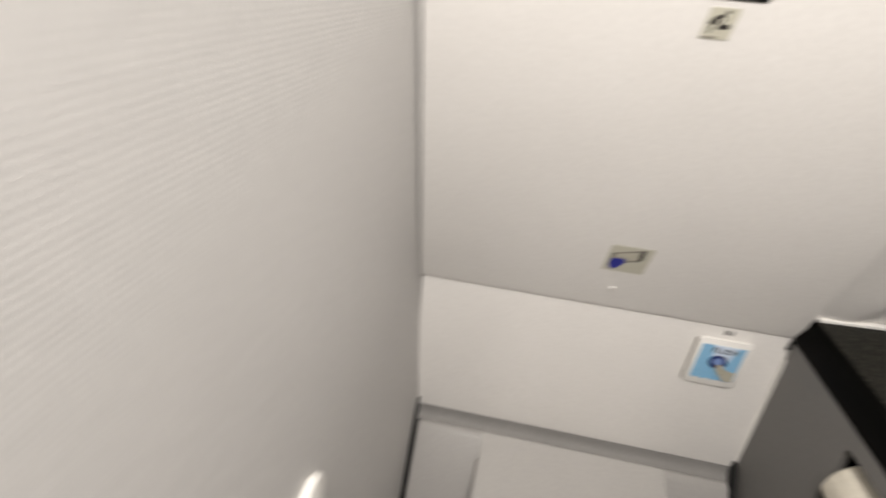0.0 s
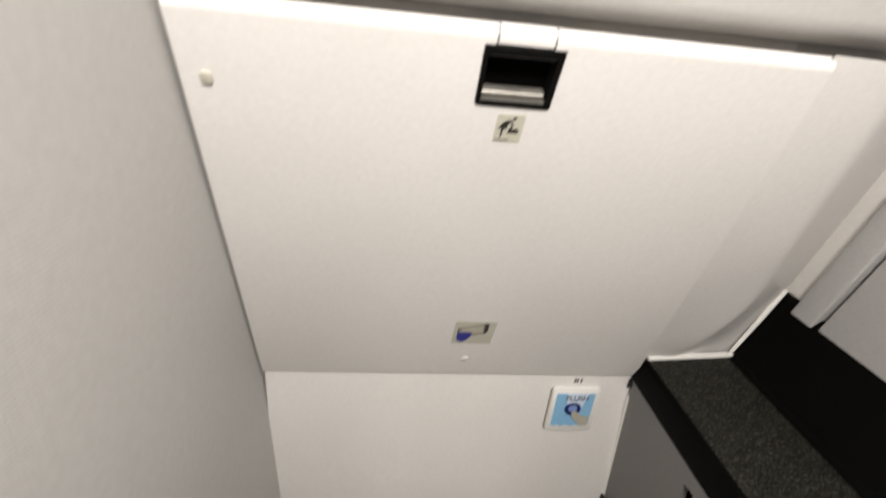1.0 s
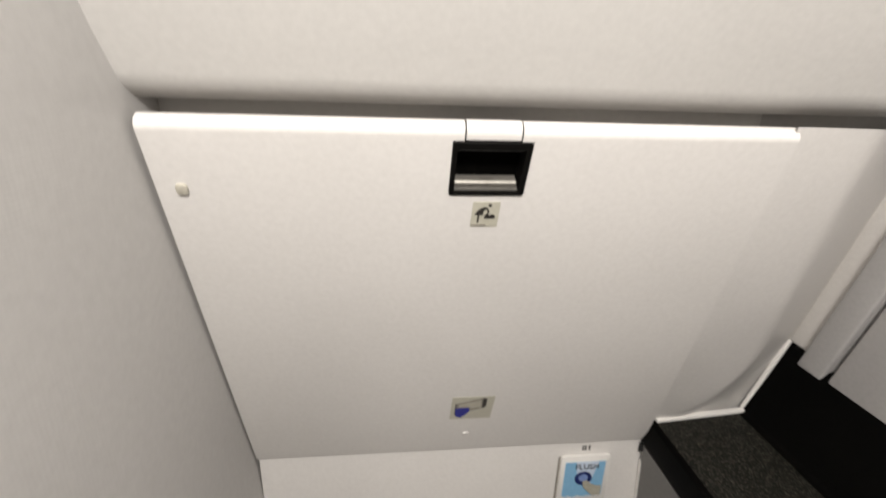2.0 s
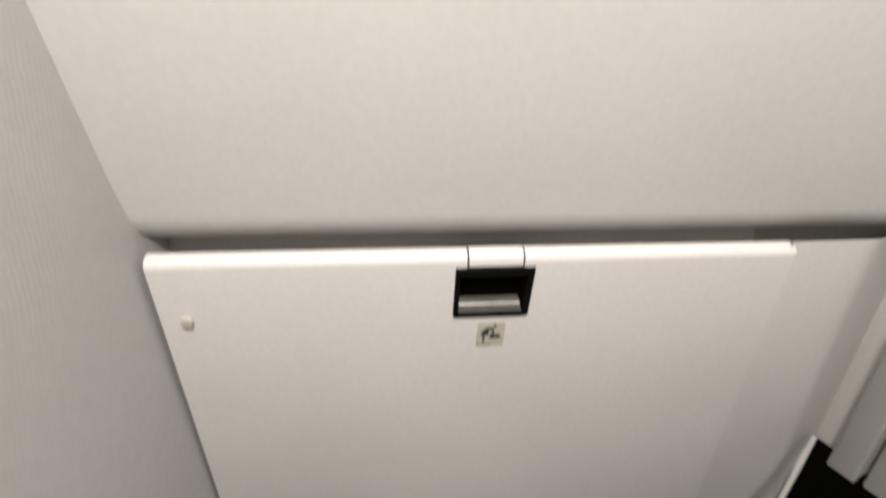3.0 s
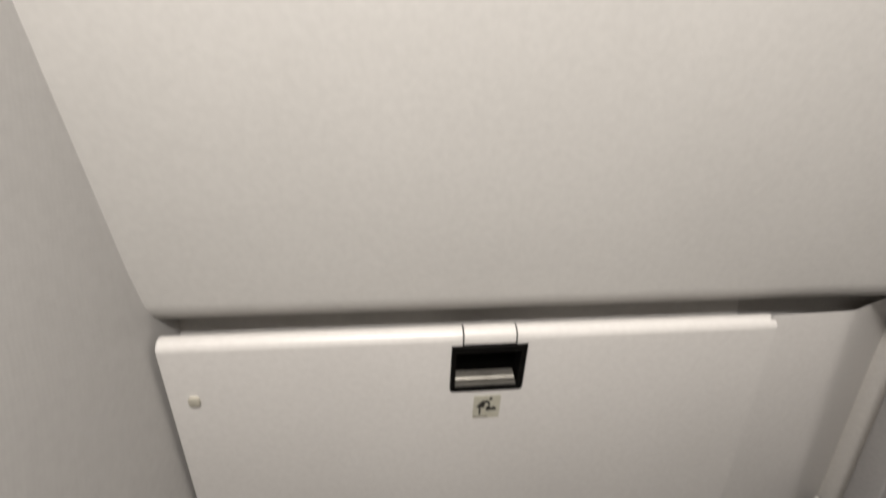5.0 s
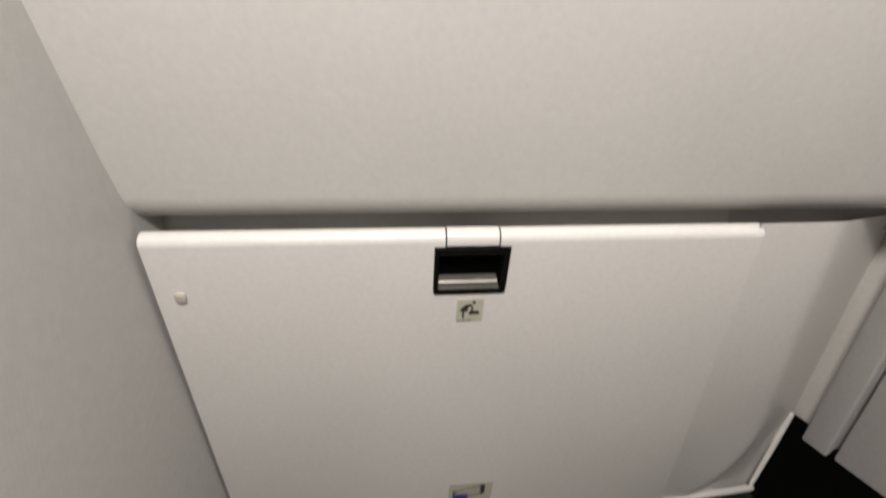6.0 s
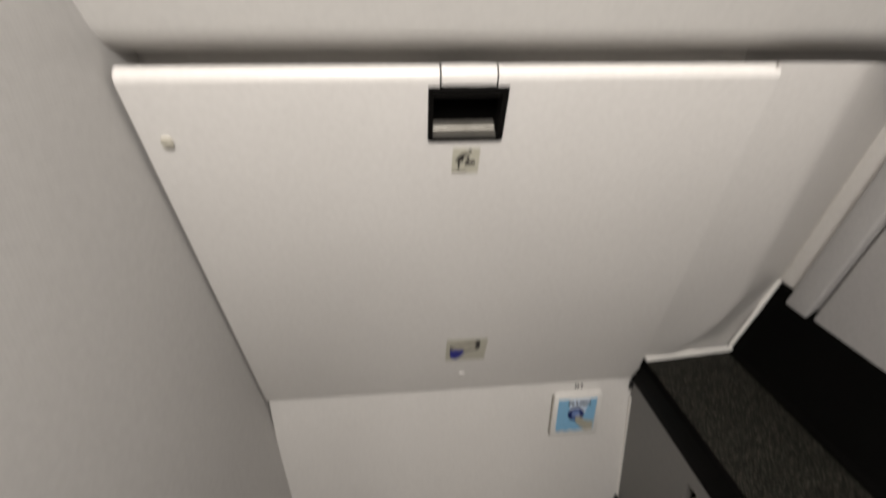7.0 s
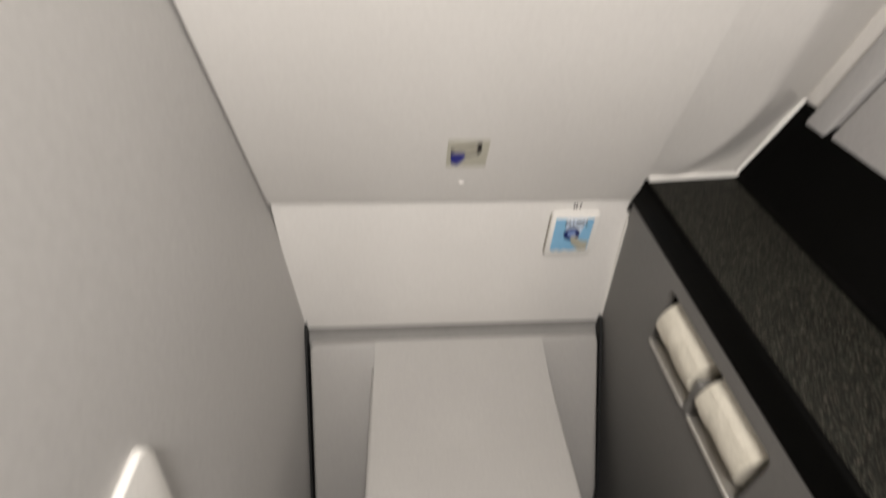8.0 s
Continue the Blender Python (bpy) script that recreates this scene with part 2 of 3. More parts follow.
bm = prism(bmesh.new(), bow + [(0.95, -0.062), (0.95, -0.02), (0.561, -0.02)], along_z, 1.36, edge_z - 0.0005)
structure("trim_groove_backing_2", bm, GROOVE_SHADE, "grey backing strip beside the table, darkened for the groove's deeper shade", "trim", smooth=True)

# plain panel below the table
bm = prism(bmesh.new(), [(0.010, 0.90), (-0.0015, 0.44), (0.03, 0.44), (0.04, 0.90)], along_x, -0.008, 0.72)
structure("wall_back_lower", bm, WHITE, "smooth white panel under the folded changing table", "wall panel")


def right_x(z):
    """The table's outer edge, running out towards its foot."""
    return 0.555 + 0.142 * (1.38 - z)


# fixed panel beside the table, turning back towards the washroom's side wall
def wall_x(z):
    """The side wall above the upstand."""
    return 0.859


def corner_x(z):
    return wall_x(z) if z > 1.03 else 0.800 + 0.059 * (z - 0.90) / 0.13


def seam_y(z, off):
    return 0.0175 - 0.245 * (z - 1.03) + off


def corner_y(z):
    return seam_y(z, 0.001) if z > 1.03 else 0.0185


def fixed_panel():
    b = bmesh.new()
    cols, rows_n = 56, 26
    grid = []
    for j in range(rows_n + 1):
        z = 0.86 + (1.3945 - 0.86) * j / rows_n
        x1 = corner_x(z) + 0.010
        line = []
        near = table_y(z, 0.004 + 0.007 * min(1.0, max(0.0, (1.10 - z) / 0.20)))
        depth = corner_y(z) + 0.006 - near
        # where the face begins to turn back: widest at mid height, drawn in above and at the counter
        start = 0.716 - 0.27 * max(0.0, z - 1.07) - 2.4 * max(0.0, 1.05 - z) ** 2
        x0 = right_x(z) - 0.004
        turn = 0.11 * min(1.0, max(0.0, (z - 0.95) / 0.15))
        for i in range(cols + 1):
            x = x0 + (x1 - x0) * i / cols
            s = min(1.0, max(0.0, (x - start) / (x1 - start)))
            bend = s * s / 0.24 if s < 0.12 else (s - 0.06)
            back = turn * (x - x0) + (depth - turn * (x1 - x0)) * bend / 0.94
            line.append(b.verts.new((x, near + back, z - 0.12 * back * (j / rows_n) ** 6)))
        grid.append(line)
    # turned-in top edge
    grid.append([b.verts.new((v.co.x, v.co.y + 0.026, v.co.z - 0.02)) for v in grid[-1]])
    for a, c in zip(grid, grid[1:]):
        for i in range(cols):
            b.faces.new((a[i], a[i + 1], c[i + 1], c[i]))
    return b


structure("wall_back_side", fixed_panel(), WHITE, "white moulded panel curving back beside the changing table", "wall panel", smooth=True)

# ---- side wall above the counter ----
def wall_strip(name, off_a, off_b, proud, z0, mat, label, z1=1.96):
    """A leaning upright strip of the side wall between two offsets from the corner."""
    b = bmesh.new()
    zs = [z0, 1.5, z1]
    front, back = [], []
    for z in zs:
        x = wall_x(z) - proud
        ya, yb = (seam_y(min(z, 1.5), o) if o > -0.8 else FRONT_Y for o in (off_a, off_b))
        front.append((b.verts.new((x, ya, z)), b.verts.new((x, yb, z))))
        back.append((b.verts.new((x + 0.03 + proud, ya, z)), b.verts.new((x + 0.03 + proud, yb, z))))
    for i in range(2):
        b.faces.new((front[i][0], front[i][1], front[i + 1][1], front[i + 1][0]))
        b.faces.new((back[i][0], back[i + 1][0], back[i + 1][1], back[i][1]))
        b.faces.new((front[i][0], front[i + 1][0], back[i + 1][0], back[i][0]))
        b.faces.new((front[i][1], back[i][1], back[i + 1][1], front[i + 1][1]))
    b.faces.new((front[0][0], back[0][0], back[0][1], front[0][1]))
    b.faces.new((front[2][0], front[2][1], back[2][1], back[2][0]))
    edges = [e for e in b.edges if abs(e.verts[0].co.z - e.verts[1].co.z) > 0.1 or min(e.verts[0].co.z, e.verts[1].co.z) < z0 + 0.01]
    bmesh.ops.bevel(b, geom=edges, offset=0.004, segments=3, profile=0.5, affect="EDGES")
    return structure(name, b, mat, label, "wall panel", smooth=True)


wall_strip("wall_right_1", 0.004, -0.0370, 0.0, 1.029, WHITE, "narrow white corner strip of the side wall")
wall_strip("wall_right_2", -0.0410, -0.0850, 0.016, 1.010, SIDE, "pale grey side wall panel above the counter upstand")
wall_strip("wall_right_3", -0.0925, -0.9, 0.013, 1.011, SIDE, "broad pale grey side wall panel above the counter")
bm = box(bmesh.new(), 0.93, 1.0, FRONT_Y, 0.2, 0.0, TOP_Z)
structure("wall_right_4", bm, SEAL, "dark backing behind the side wall panels", "wall")

# ---- counter ----
COUNTER_Z = 0.900
counter = thing("counter", (0.72, -0.6, 0.847), "black flecked stone-look counter with upstand and white joint", "counter")
bm = bmesh.new()
front = arc(0.632, COUNTER_Z - 0.006, 0.006, 90, 180, 4) + arc(0.629, 0.851, 0.004, 180, 270, 3)
prism(bm, front + [(0.86, 0.847), (0.86, COUNTER_Z)], along_y, 0.004, FRONT_Y + 0.001)
part("edge_band", bm, BLACK, counter, "black rounded front edge", smooth=True)
bm = box(bmesh.new(), 0.6345, 0.789, FRONT_Y + 0.001, 0.0035, COUNTER_Z - 0.004, COUNTER_Z + 0.0006)
part("worktop", bm, GRANITE, counter, "dark worktop with pale flecks")
bm = bmesh.new()
cove = [(0.790, COUNTER_Z + 0.001)] + [(0.790 + 0.014 * math.sin(radians(a)), COUNTER_Z + 0.001 + 0.014 * (1 - math.cos(radians(a)))) for a in (20, 40, 60)]
prism(bm, cove + [(0.848, 1.020), (0.851, 1.027), (0.857, 1.029), (0.90, 1.029), (0.90, COUNTER_Z + 0.001)], along_y, 0.006, FRONT_Y + 0.001)
part("upstand", bm, BLACK, counter, "black upstand sloping back", smooth=True)


def strip_between(a, b, wide, out):
    """A small square bead from a to b."""
    a, b = Vector(a), Vector(b)
    d = (b - a).normalized()
    y = Vector((0, -1, 0))
    s = d.cross(y).normalized()
    c = bmesh.new()
    corners = [a, b]
    rings = []
    for p in corners:
        rings.append([c.verts.new(p + s * i * wide / 2 + y * j) for i, j in ((-1, 0.0), (1, 0.0), (1, out), (-1, out))])
    for k in range(4):
        c.faces.new((rings[0][k], rings[0][(k + 1) % 4], rings[1][(k + 1) % 4], rings[1][k]))
    c.faces.new(rings[0])
    c.faces.new(rings[1][::-1])
    bmesh.ops.bevel(c, geom=c.edges[:], offset=0.0012, segments=2, profile=0.5, affect="EDGES")
    return c


bm = strip_between((0.634, -0.004, 0.9033), (0.807, 0.011, 0.9030), 0.0055, 0.010)
merge(bm, strip_between((0.804, 0.016, 0.902), (0.852, 0.016, 1.036), 0.0050, 0.008))
part("joint_bead", bm, TRIM, counter, "white sealant bead along the back edge")


# ---- cabinet under the counter, with the paper recess ----
def shear(bm):
    for v in bm.verts:
        v.co.x += (0.847 - v.co.z) * 0.08
    return bm


# black sliver painting the small shadow in the gap below the counter's corner
bm = prism(bmesh.new(), [(-0.003, 0.846), (-0.003, 0.832), (0.004, 0.826), (0.004, 0.846)], along_x, 0.6235, 0.6275)
part("corner_gap_shade", bm, SEAL, counter, "black sliver for the shadow in the gap under the counter's corner")
cabinet = thing("vanity_cabinet", (0.75, -0.6, 0.0), "grey laminate vanity cabinet with a recessed paper holder", "cabinet")
RY0, RY1, RZ0, RZ1, FX = -0.182, -0.449, 0.688, 0.818, 0.6265
outer = [(0.0, 0.0), (0.0, 0.846), (FRONT_Y + 0.002, 0.846), (FRONT_Y + 0.002, 0.0)]
inner = rounded(RY1, RY0, RZ0, RZ1, 0.012, 4)
inner = inner[::-1]


def ring_plate(outer, inner, xa, xb):
    """A plate with a rounded opening."""
    b = bmesh.new()
    ends = []
    for x in (xa, xb):
        o = [b.verts.new((x, y, z)) for y, z in outer]
        i = [b.verts.new((x, y, z)) for y, z in inner]
        es = [b.edges.new((v[k], v[(k + 1) % len(v)])) for v in (o, i) for k in range(len(v))]
        bmesh.ops.triangle_fill(b, edges=es, use_beauty=True)
        ends.append((o, i))
    for p, q in zip(*ends):
        for k in range(len(p)):
            b.faces.new((p[k], p[(k + 1) % len(p)], q[(k + 1) % len(q)], q[k]))
    return b


part("side_panel", shear(ring_plate(outer, inner, FX, FX + 0.012)), CABINET, cabinet)
bm = bmesh.new()
box(bm, FX + 0.012, FX + 0.10, RY1 - 0.004, RY0 + 0.004, RZ1, RZ1 + 0.004)
box(bm, FX + 0.012, FX + 0.10, RY1 - 0.004, RY0 + 0.004, RZ0 - 0.004, RZ0)
box(bm, FX + 0.012, FX + 0.10, RY0, RY0 + 0.004, RZ0, RZ1)
box(bm, FX + 0.012, FX + 0.10, RY1 - 0.004, RY1, RZ0, RZ1)
box(bm, FX + 0.10, FX + 0.104, RY1 - 0.004, RY0 + 0.004, RZ0 - 0.004, RZ1 + 0.004)
part("recess_box", shear(bm), DARK, cabinet, "dark recess behind the paper rolls")
bm = box(bmesh.new(), FX - 0.0008, FX + 0.001, -0.0035, 0.004, 0.54, 0.808)
part("corner_bead", shear(bm), TRIM, cabinet, "thin white bead in the corner")
holder = thing("paper_holder", (FX + 0.02, -0.317, RZ0), "grey double toilet paper holder set in the cabinet", "paper holder")
for ya, yb in ((RY0 - 0.002, -0.309), (-0.325, RY1 + 0.002)):
    bm = bmesh.new()
    box(bm, FX - 0.006, FX + 0.05, yb, ya, RZ0, RZ0 + 0.010, 0.003)
    part("tray_lip", shear(bm), STEEL, holder, "pale rounded lip of the tray")
bm = bmesh.new()
box(bm, FX - 0.004, FX + 0.09, -0.323, -0.309, RZ0 + 0.001, RZ1 - 0.052, 0.004)
part("divider", shear(bm), CABINET, holder, "grey divider between two rolls")


def paper_roll(ya, yb, name="toilet_paper_roll"):
    cz, cx, r_out, r_in = 0.755, FX + 0.047, 0.049, 0.019
    roll_ob = thing(name, (cx, (ya + yb) / 2, cz - r_out), "cream toilet paper roll in the double holder", "toilet paper", "paper rolls in the holder")
    n = 40
    b = bmesh.new()
    rings = []
    run = [(ya, r_in), (ya, r_out - 0.003)] + [(ya + (yb - ya) * (k + 0.3) / 12.6, r_out) for k in range(13)] + [(yb, r_out - 0.003), (yb, r_in)]
    for y, rr in run:
        ring = []
        for k in range(n):
            a = 2 * math.pi * k / n
            q = rr * (1 + (0.05 if rr == r_out else 0.02) * noise.noise(Vector((math.cos(a) * 2, math.sin(a) * 2, y * 45))))
            ring.append(b.verts.new((cx + q * math.cos(a), y, cz + q * math.sin(a))))
        rings.append(ring)
    for p, q in zip(rings, rings[1:]):
        for k in range(n):
            b.faces.new((p[k], p[(k + 1) % n], q[(k + 1) % n], q[k]))
    paper_ob = part("paper", b, PAPER, roll_ob, smooth=True)
    b = bmesh.new()
    tube(b, [(cx, ya + 0.001, cz), (cx, yb - 0.001, cz)], r_in, 20, False)
    part("core", b, CARD, roll_ob, "brown card core", smooth=True)
    b = bmesh.new()
    # loose sheet lying over the front of the roll
    pts = [(cx + (r_out + 0.0006) * math.cos(radians(a)), cz + (r_out + 0.0006) * math.sin(radians(a))) for a in range(100, 151, 10)]
    outer = [(x - 0.001, z + 0.0006) for x, z in pts]
    prism(b, pts + outer[::-1], along_y, ya - 0.006, yb + 0.007)
    part("loose_sheet", b, PAPER, paper_ob, "loose end of paper with a torn edge", smooth=True)
    b = bmesh.new()
    tube(b, [(cx, ya + 0.008, cz), (cx, yb - 0.008, cz)], 0.007, 12)
    part("spindle", b, DARK, holder, "dark roll spindle", smooth=True)


paper_roll(-0.190, -0.305)
paper_roll(-0.327, -0.435)

# ---- toilet ----
toilet = thing("toilet", (0.33, -0.25, 0.0), "grey moulded washroom toilet with its lid closed", "toilet")
SX0, SX1 = 0.012, 0.640
bm = bmesh.new()
face = [(-0.020, 0.44), (-0.020, 0.494), (-0.0212, 0.5000), (-0.0245, 0.5045), (-0.0295, 0.5065), (-0.036, 0.5052), (-0.044, 0.5000), (-0.245, 0.222), (-0.262, 0.19), (-0.268, 0.10), (-0.268, 0.0), (-0.020, 0.0)]
prism(bm, face, along_x, SX0, SX1)
edges = [e for e in bm.edges if abs(e.verts[0].co.x - e.verts[1].co.x) < 1e-5 and min(e.verts[0].co.z, e.verts[1].co.z) > 0.15 and max(v.co.y for v in e.verts) < 0.0]
bmesh.ops.bevel(bm, geom=edges, offset=0.008, segments=3, profile=0.5, affect="EDGES")
part("shroud", bm, SHROUD, toilet, smooth=True)
for xa, xb in ((0.0015, 0.0065), (0.6445, 0.6495)):
    bm = bmesh.new()
    prism(bm, [(0.0, 0.540), (-0.014, 0.536), (-0.238, 0.228), (-0.255, 0.19), (-0.255, 0.005), (0.0, 0.005)], along_x, xa, xb)
    part("side_seal", bm, SEAL, toilet, "black rubber seal along the edge")

# dark hollow strip: the crevice's soft shade put into its colour
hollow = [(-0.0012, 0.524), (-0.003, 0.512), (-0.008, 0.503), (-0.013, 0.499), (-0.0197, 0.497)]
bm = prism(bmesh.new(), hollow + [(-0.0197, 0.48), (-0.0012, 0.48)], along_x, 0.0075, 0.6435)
part("crevice_shade_strip", bm, CREVICE_SHADE, toilet, "grey hollow strip standing in for the shade behind the shroud", smooth=True)


def plan_outline(x0, x1, y_back, y_front, r_front, r_back, inset=0.0):
    x0, x1, y_back, y_front = x0 + inset, x1 - inset, y_back - inset, y_front + inset
    return arc(x1 - r_back, y_back - r_back, r_back, 90, 0, 4) + arc(x1 - r_front, y_front + r_front, r_front, 0, -90, 10) + arc(x0 + r_front, y_front + r_front, r_front, -90, -180, 10) + arc(x0 + r_back, y_back - r_back, r_back, 180, 90, 4)


def slab(levels, base):
    """A soft-edged plate: levels of (height, inset)."""
    b = bmesh.new()
    rings = []
    for z, inset in levels:
        rings.append([b.verts.new((x, y, z)) for x, y in plan_outline(*base, inset=inset)])
    n = len(rings[0])
    for p, q in zip(rings, rings[1:]):
        for k in range(n):
            b.faces.new((p[k], p[(k + 1) % n], q[(k + 1) % n], q[k]))
    b.faces.new(rings[0])
    b.faces.new(rings[-1][::-1])
    return b


LID_Z = 0.472
lid_base = (0.142, 0.522, -0.062, -0.50, 0.13, 0.010)
part("lid", slab([(LID_Z - 0.022, 0.003), (LID_Z - 0.018, 0.0), (LID_Z - 0.008, 0.0), (LID_Z - 0.003, 0.0015), (LID_Z - 0.0008, 0.004), (LID_Z, 0.009)], lid_base), SEAT, toilet, "closed grey plastic lid", smooth=True)
part("seat", slab([(LID_Z - 0.050, 0.012), (LID_Z - 0.046, 0.008), (LID_Z - 0.030, 0.008), (LID_Z - 0.0245, 0.012)], lid_base), SEAT, toilet, smooth=True)
part("bowl", slab([(0.02, 0.09), (0.20, 0.075), (0.34, 0.045), (0.405, 0.022), (LID_Z - 0.051, 0.018)], lid_base), SHROUD, toilet, smooth=True)
# the lid's back sweeps up in one soft curve to the hinge
sweep = [(-0.029 - 0.0231 * k, LID_Z + 0.0005 + 0.035 * (1 - k / 10) ** 2) for k in range(11)]
bm = prism(bmesh.new(), sweep + [(-0.260, LID_Z - 0.002), (-0.084, LID_Z - 0.03), (-0.05, LID_Z - 0.05), (-0.029, 0.47)], along_x, 0.1495, 0.5145)
part("hinge_cover", bm, SEAT, toilet, "grey hinge cover behind the lid", smooth=True)

# ---- folded changing table ----
table = thing("changing_table", (0.28, 0.02, 0.851), "white fold-down baby changing table, closed against the wall", "changing table")
TH = 0.018
BULL_Z = 1.3808
NOSE = 0.009
LX0, LX1, LZ0, LZ1 = 0.2520, 0.3200, 1.3280, 1.3770
TABX0, TABX1 = 0.2625, 0.3085


def left_x(z):
    return 0.0125 - 0.042 * (1.39 - z)


def table_profile(z_low, z_high, nose):
    """Outline in y, z of the slab between two heights on its face."""
    pts = [(table_y(z_low), z_low)]
    if z_low < 0.86:
        pts = [(table_y(z_low) - NY * 0.004, z_low - NZ * 0.004 - 0.003), (table_y(z_low) - NY * 0.0012, z_low - 0.0012)] + [(table_y(z_low + 0.003), z_low + 0.003)]
    if z_low < 0.86:
        pts += [(table_y(z), z) for z in (0.862, 0.957, 1.1)]
    if nose:
        pts.append((table_y(z_high - 0.002), z_high - 0.002))
        rr = NOSE
        cy, cz = table_y(z_high) - NY * rr, z_high - NZ * rr
        for k in range(15):
            a = math.pi * k / 14
            pts.append((cy + rr * (NY * math.cos(a) + UY * math.sin(a)), cz + rr * (NZ * math.cos(a) + UZ * math.sin(a))))
    else:
        pts += [(table_y(z_high - 0.002), z_high - 0.002), (table_y(z_high), z_high), (table_y(z_high) - NY * TH, z_high - NZ * TH)]
    pts.append((table_y(z_low) - NY * TH, z_low - NZ * TH))
    return pts


bm = bmesh.new()
prism(bm, table_profile(0.852, BULL_Z, True), along_x, left_x, LX0)
prism(bm, table_profile(0.852, BULL_Z, True), along_x, LX1, right_x)
prism(bm, table_profile(0.852, LZ0, False), along_x, LX0, LX1)
prism(bm, table_profile(LZ1, BULL_Z, True), along_x, LX0, TABX0 - 0.0012)
prism(bm, table_profile(LZ1, BULL_Z, True), along_x, TABX1 + 0.0012, LX1)
part("table_panel", bm, WHITE, table, smooth=True)
bm = prism(bmesh.new(), table_profile(LZ1 + 0.001, BULL_Z + 0.0004, True), along_x, TABX0 + 0.0003, TABX1 - 0.0003)
part("latch_tab", bm, WHITE, table, "white tab over the latch", smooth=True)
bm = prism(bmesh.new(), [(table_y(0.857, 0.012), 0.857), (table_y(0.846, 0.012), 0.846), (table_y(0.846, 0.03), 0.846), (table_y(0.857, 0.03), 0.857)], along_x, 0.004, 0.625)
part("hinge_strip", bm, SHROUD, table, "grey hinge strip at the foot")


def face_plate(bm, outline, w0, w1, z0=1.2):
    """A plate lying on the table's face; outline in x and height."""
    return prism(bm, [(x, (z - z0) / UZ) for x, z in outline], lambda p, q, w: on_face(p, q, w, z0), w0, w1)


latch = thing("table_latch", on_face(0.281, (1.352 - 1.2) / UZ, -0.02), "black recessed paddle latch on the changing table", "latch")
bm = bmesh.new()
RX0, RX1, RZA, RZB = LX0 + 0.0045, LX1 - 0.0055, LZ0 + 0.0030, LZ1 - 0.0068
outer = rounded(LX0 + 0.0004, LX1 - 0.0004, LZ0 - 0.0006, LZ1 - 0.0004, 0.0024, 4)
inner = rounded(RX0, RX1, RZA, RZB, 0.0012, 4)
rings = [[bm.verts.new(on_face(x, (z - 1.2) / UZ, w)) for x, z in ring] for ring, w in ((outer, -0.017), (outer, 0.0008), (rounded(LX0 + 0.001, LX1 - 0.001, LZ0, LZ1 - 0.001, 0.0022, 4), 0.0016), (inner, 0.0014), (inner, -0.017))]
for p, q in zip(rings, rings[1:]):
    for k in range(len(p)):
        bm.faces.new((p[k], p[(k + 1) % len(p)], q[(k + 1) % len(q)], q[k]))
part("bezel", bm, BEZEL, latch, smooth=True)
bm = face_plate(bmesh.new(), [(LX0 + 0.001, LZ0 + 0.001), (LX1 - 0.001, LZ0 + 0.001), (LX1 - 0.001, LZ1 - 0.001), (LX0 + 0.001, LZ1 - 0.001)], -0.0178, -0.0150)
part("cavity", bm, DARK, latch, "black inside of the latch")
bm = face_plate(bmesh.new(), [(RX0 + 0.0008, RZB - 0.0022), (RX1 - 0.0010, RZB - 0.0022), (RX1 - 0.0010, RZB - 0.0008), (RX0 + 0.0008, RZB - 0.0008)], -0.0040, -0.0010)
part("upper_rim", bm, CHARCOAL, latch, "dull grey rim inside the bezel")
# rounded bar that the fingers pull, and the flat lip below it
section = [(-0.0060 + 0.0040 * math.sin(radians(a)), LZ0 + 0.0084 - 0.0030 * math.cos(radians(a))) for a in range(0, 181, 15)]
bm = prism(bmesh.new(), section + [(-0.0125, LZ0 + 0.0114), (-0.0125, LZ0 + 0.0054)], lambda w, z, x: on_face(x, (z - 1.2) / UZ, w), RX0 + 0.0004, RX1 - 0.0026)
part("paddle", bm, PADDLE, latch, "worn steel pull bar", smooth=True)
bm = face_plate(bmesh.new(), [(RX0 + 0.0002, RZA + 0.0001), (RX1 - 0.0006, RZA + 0.0001), (RX1 - 0.0010, RZA + 0.0022), (RX0 + 0.0004, RZA + 0.0022)], -0.0060, -0.0014)
part("lower_lip", bm, PALE_STEEL, latch, "pale worn lip under the pull bar")
for xa in (TABX0 - 0.0009, TABX1 - 0.0001):
    bm = prism(bmesh.new(), [(y + 0.0008, z - 0.0004) for y, z in table_profile(LZ1 + 0.002, BULL_Z, True)], along_x, xa, xa + 0.0010)
    part("tab_gap", bm, SEAL, table, "dark gap beside the tab")


def bumper(name, u, z, half, out, mat, label):
    b = bmesh.new()
    face_plate(b, rounded(u - half, u + half, z - half, z + half, half * 0.6, 4), -0.001, out)
    bmesh.ops.bevel(b, geom=[e for e in b.edges if e.is_manifold], offset=half * 0.12, segments=2, profile=0.5, affect="EDGES")
    return tagged(mesh_object(name, b, mat, True), label, "bumper")


bumper("rubber_bumper", 0.0310, 1.332, 0.0046, 0.003, CREAM, "small cream rubber bumper on the changing table")
bumper("screw_cap", 0.3145, 0.902, 0.0052, 0.002, WHITE, "small white screw cap on the changing table")


def decal_plate(owner, name, outline, w, mat, label=""):
    b = face_plate(bmesh.new(), outline, 0.0002, w)
    return part(name, b, mat, owner, label)


PX, PZ, PU = 0.2755, 1.3205, 0.000169


def printed(points):
    """Places on the small decal, in steps of its grid from its upper corner."""
    return [(PX + u * PU, PZ - v * PU) for u, v in points]


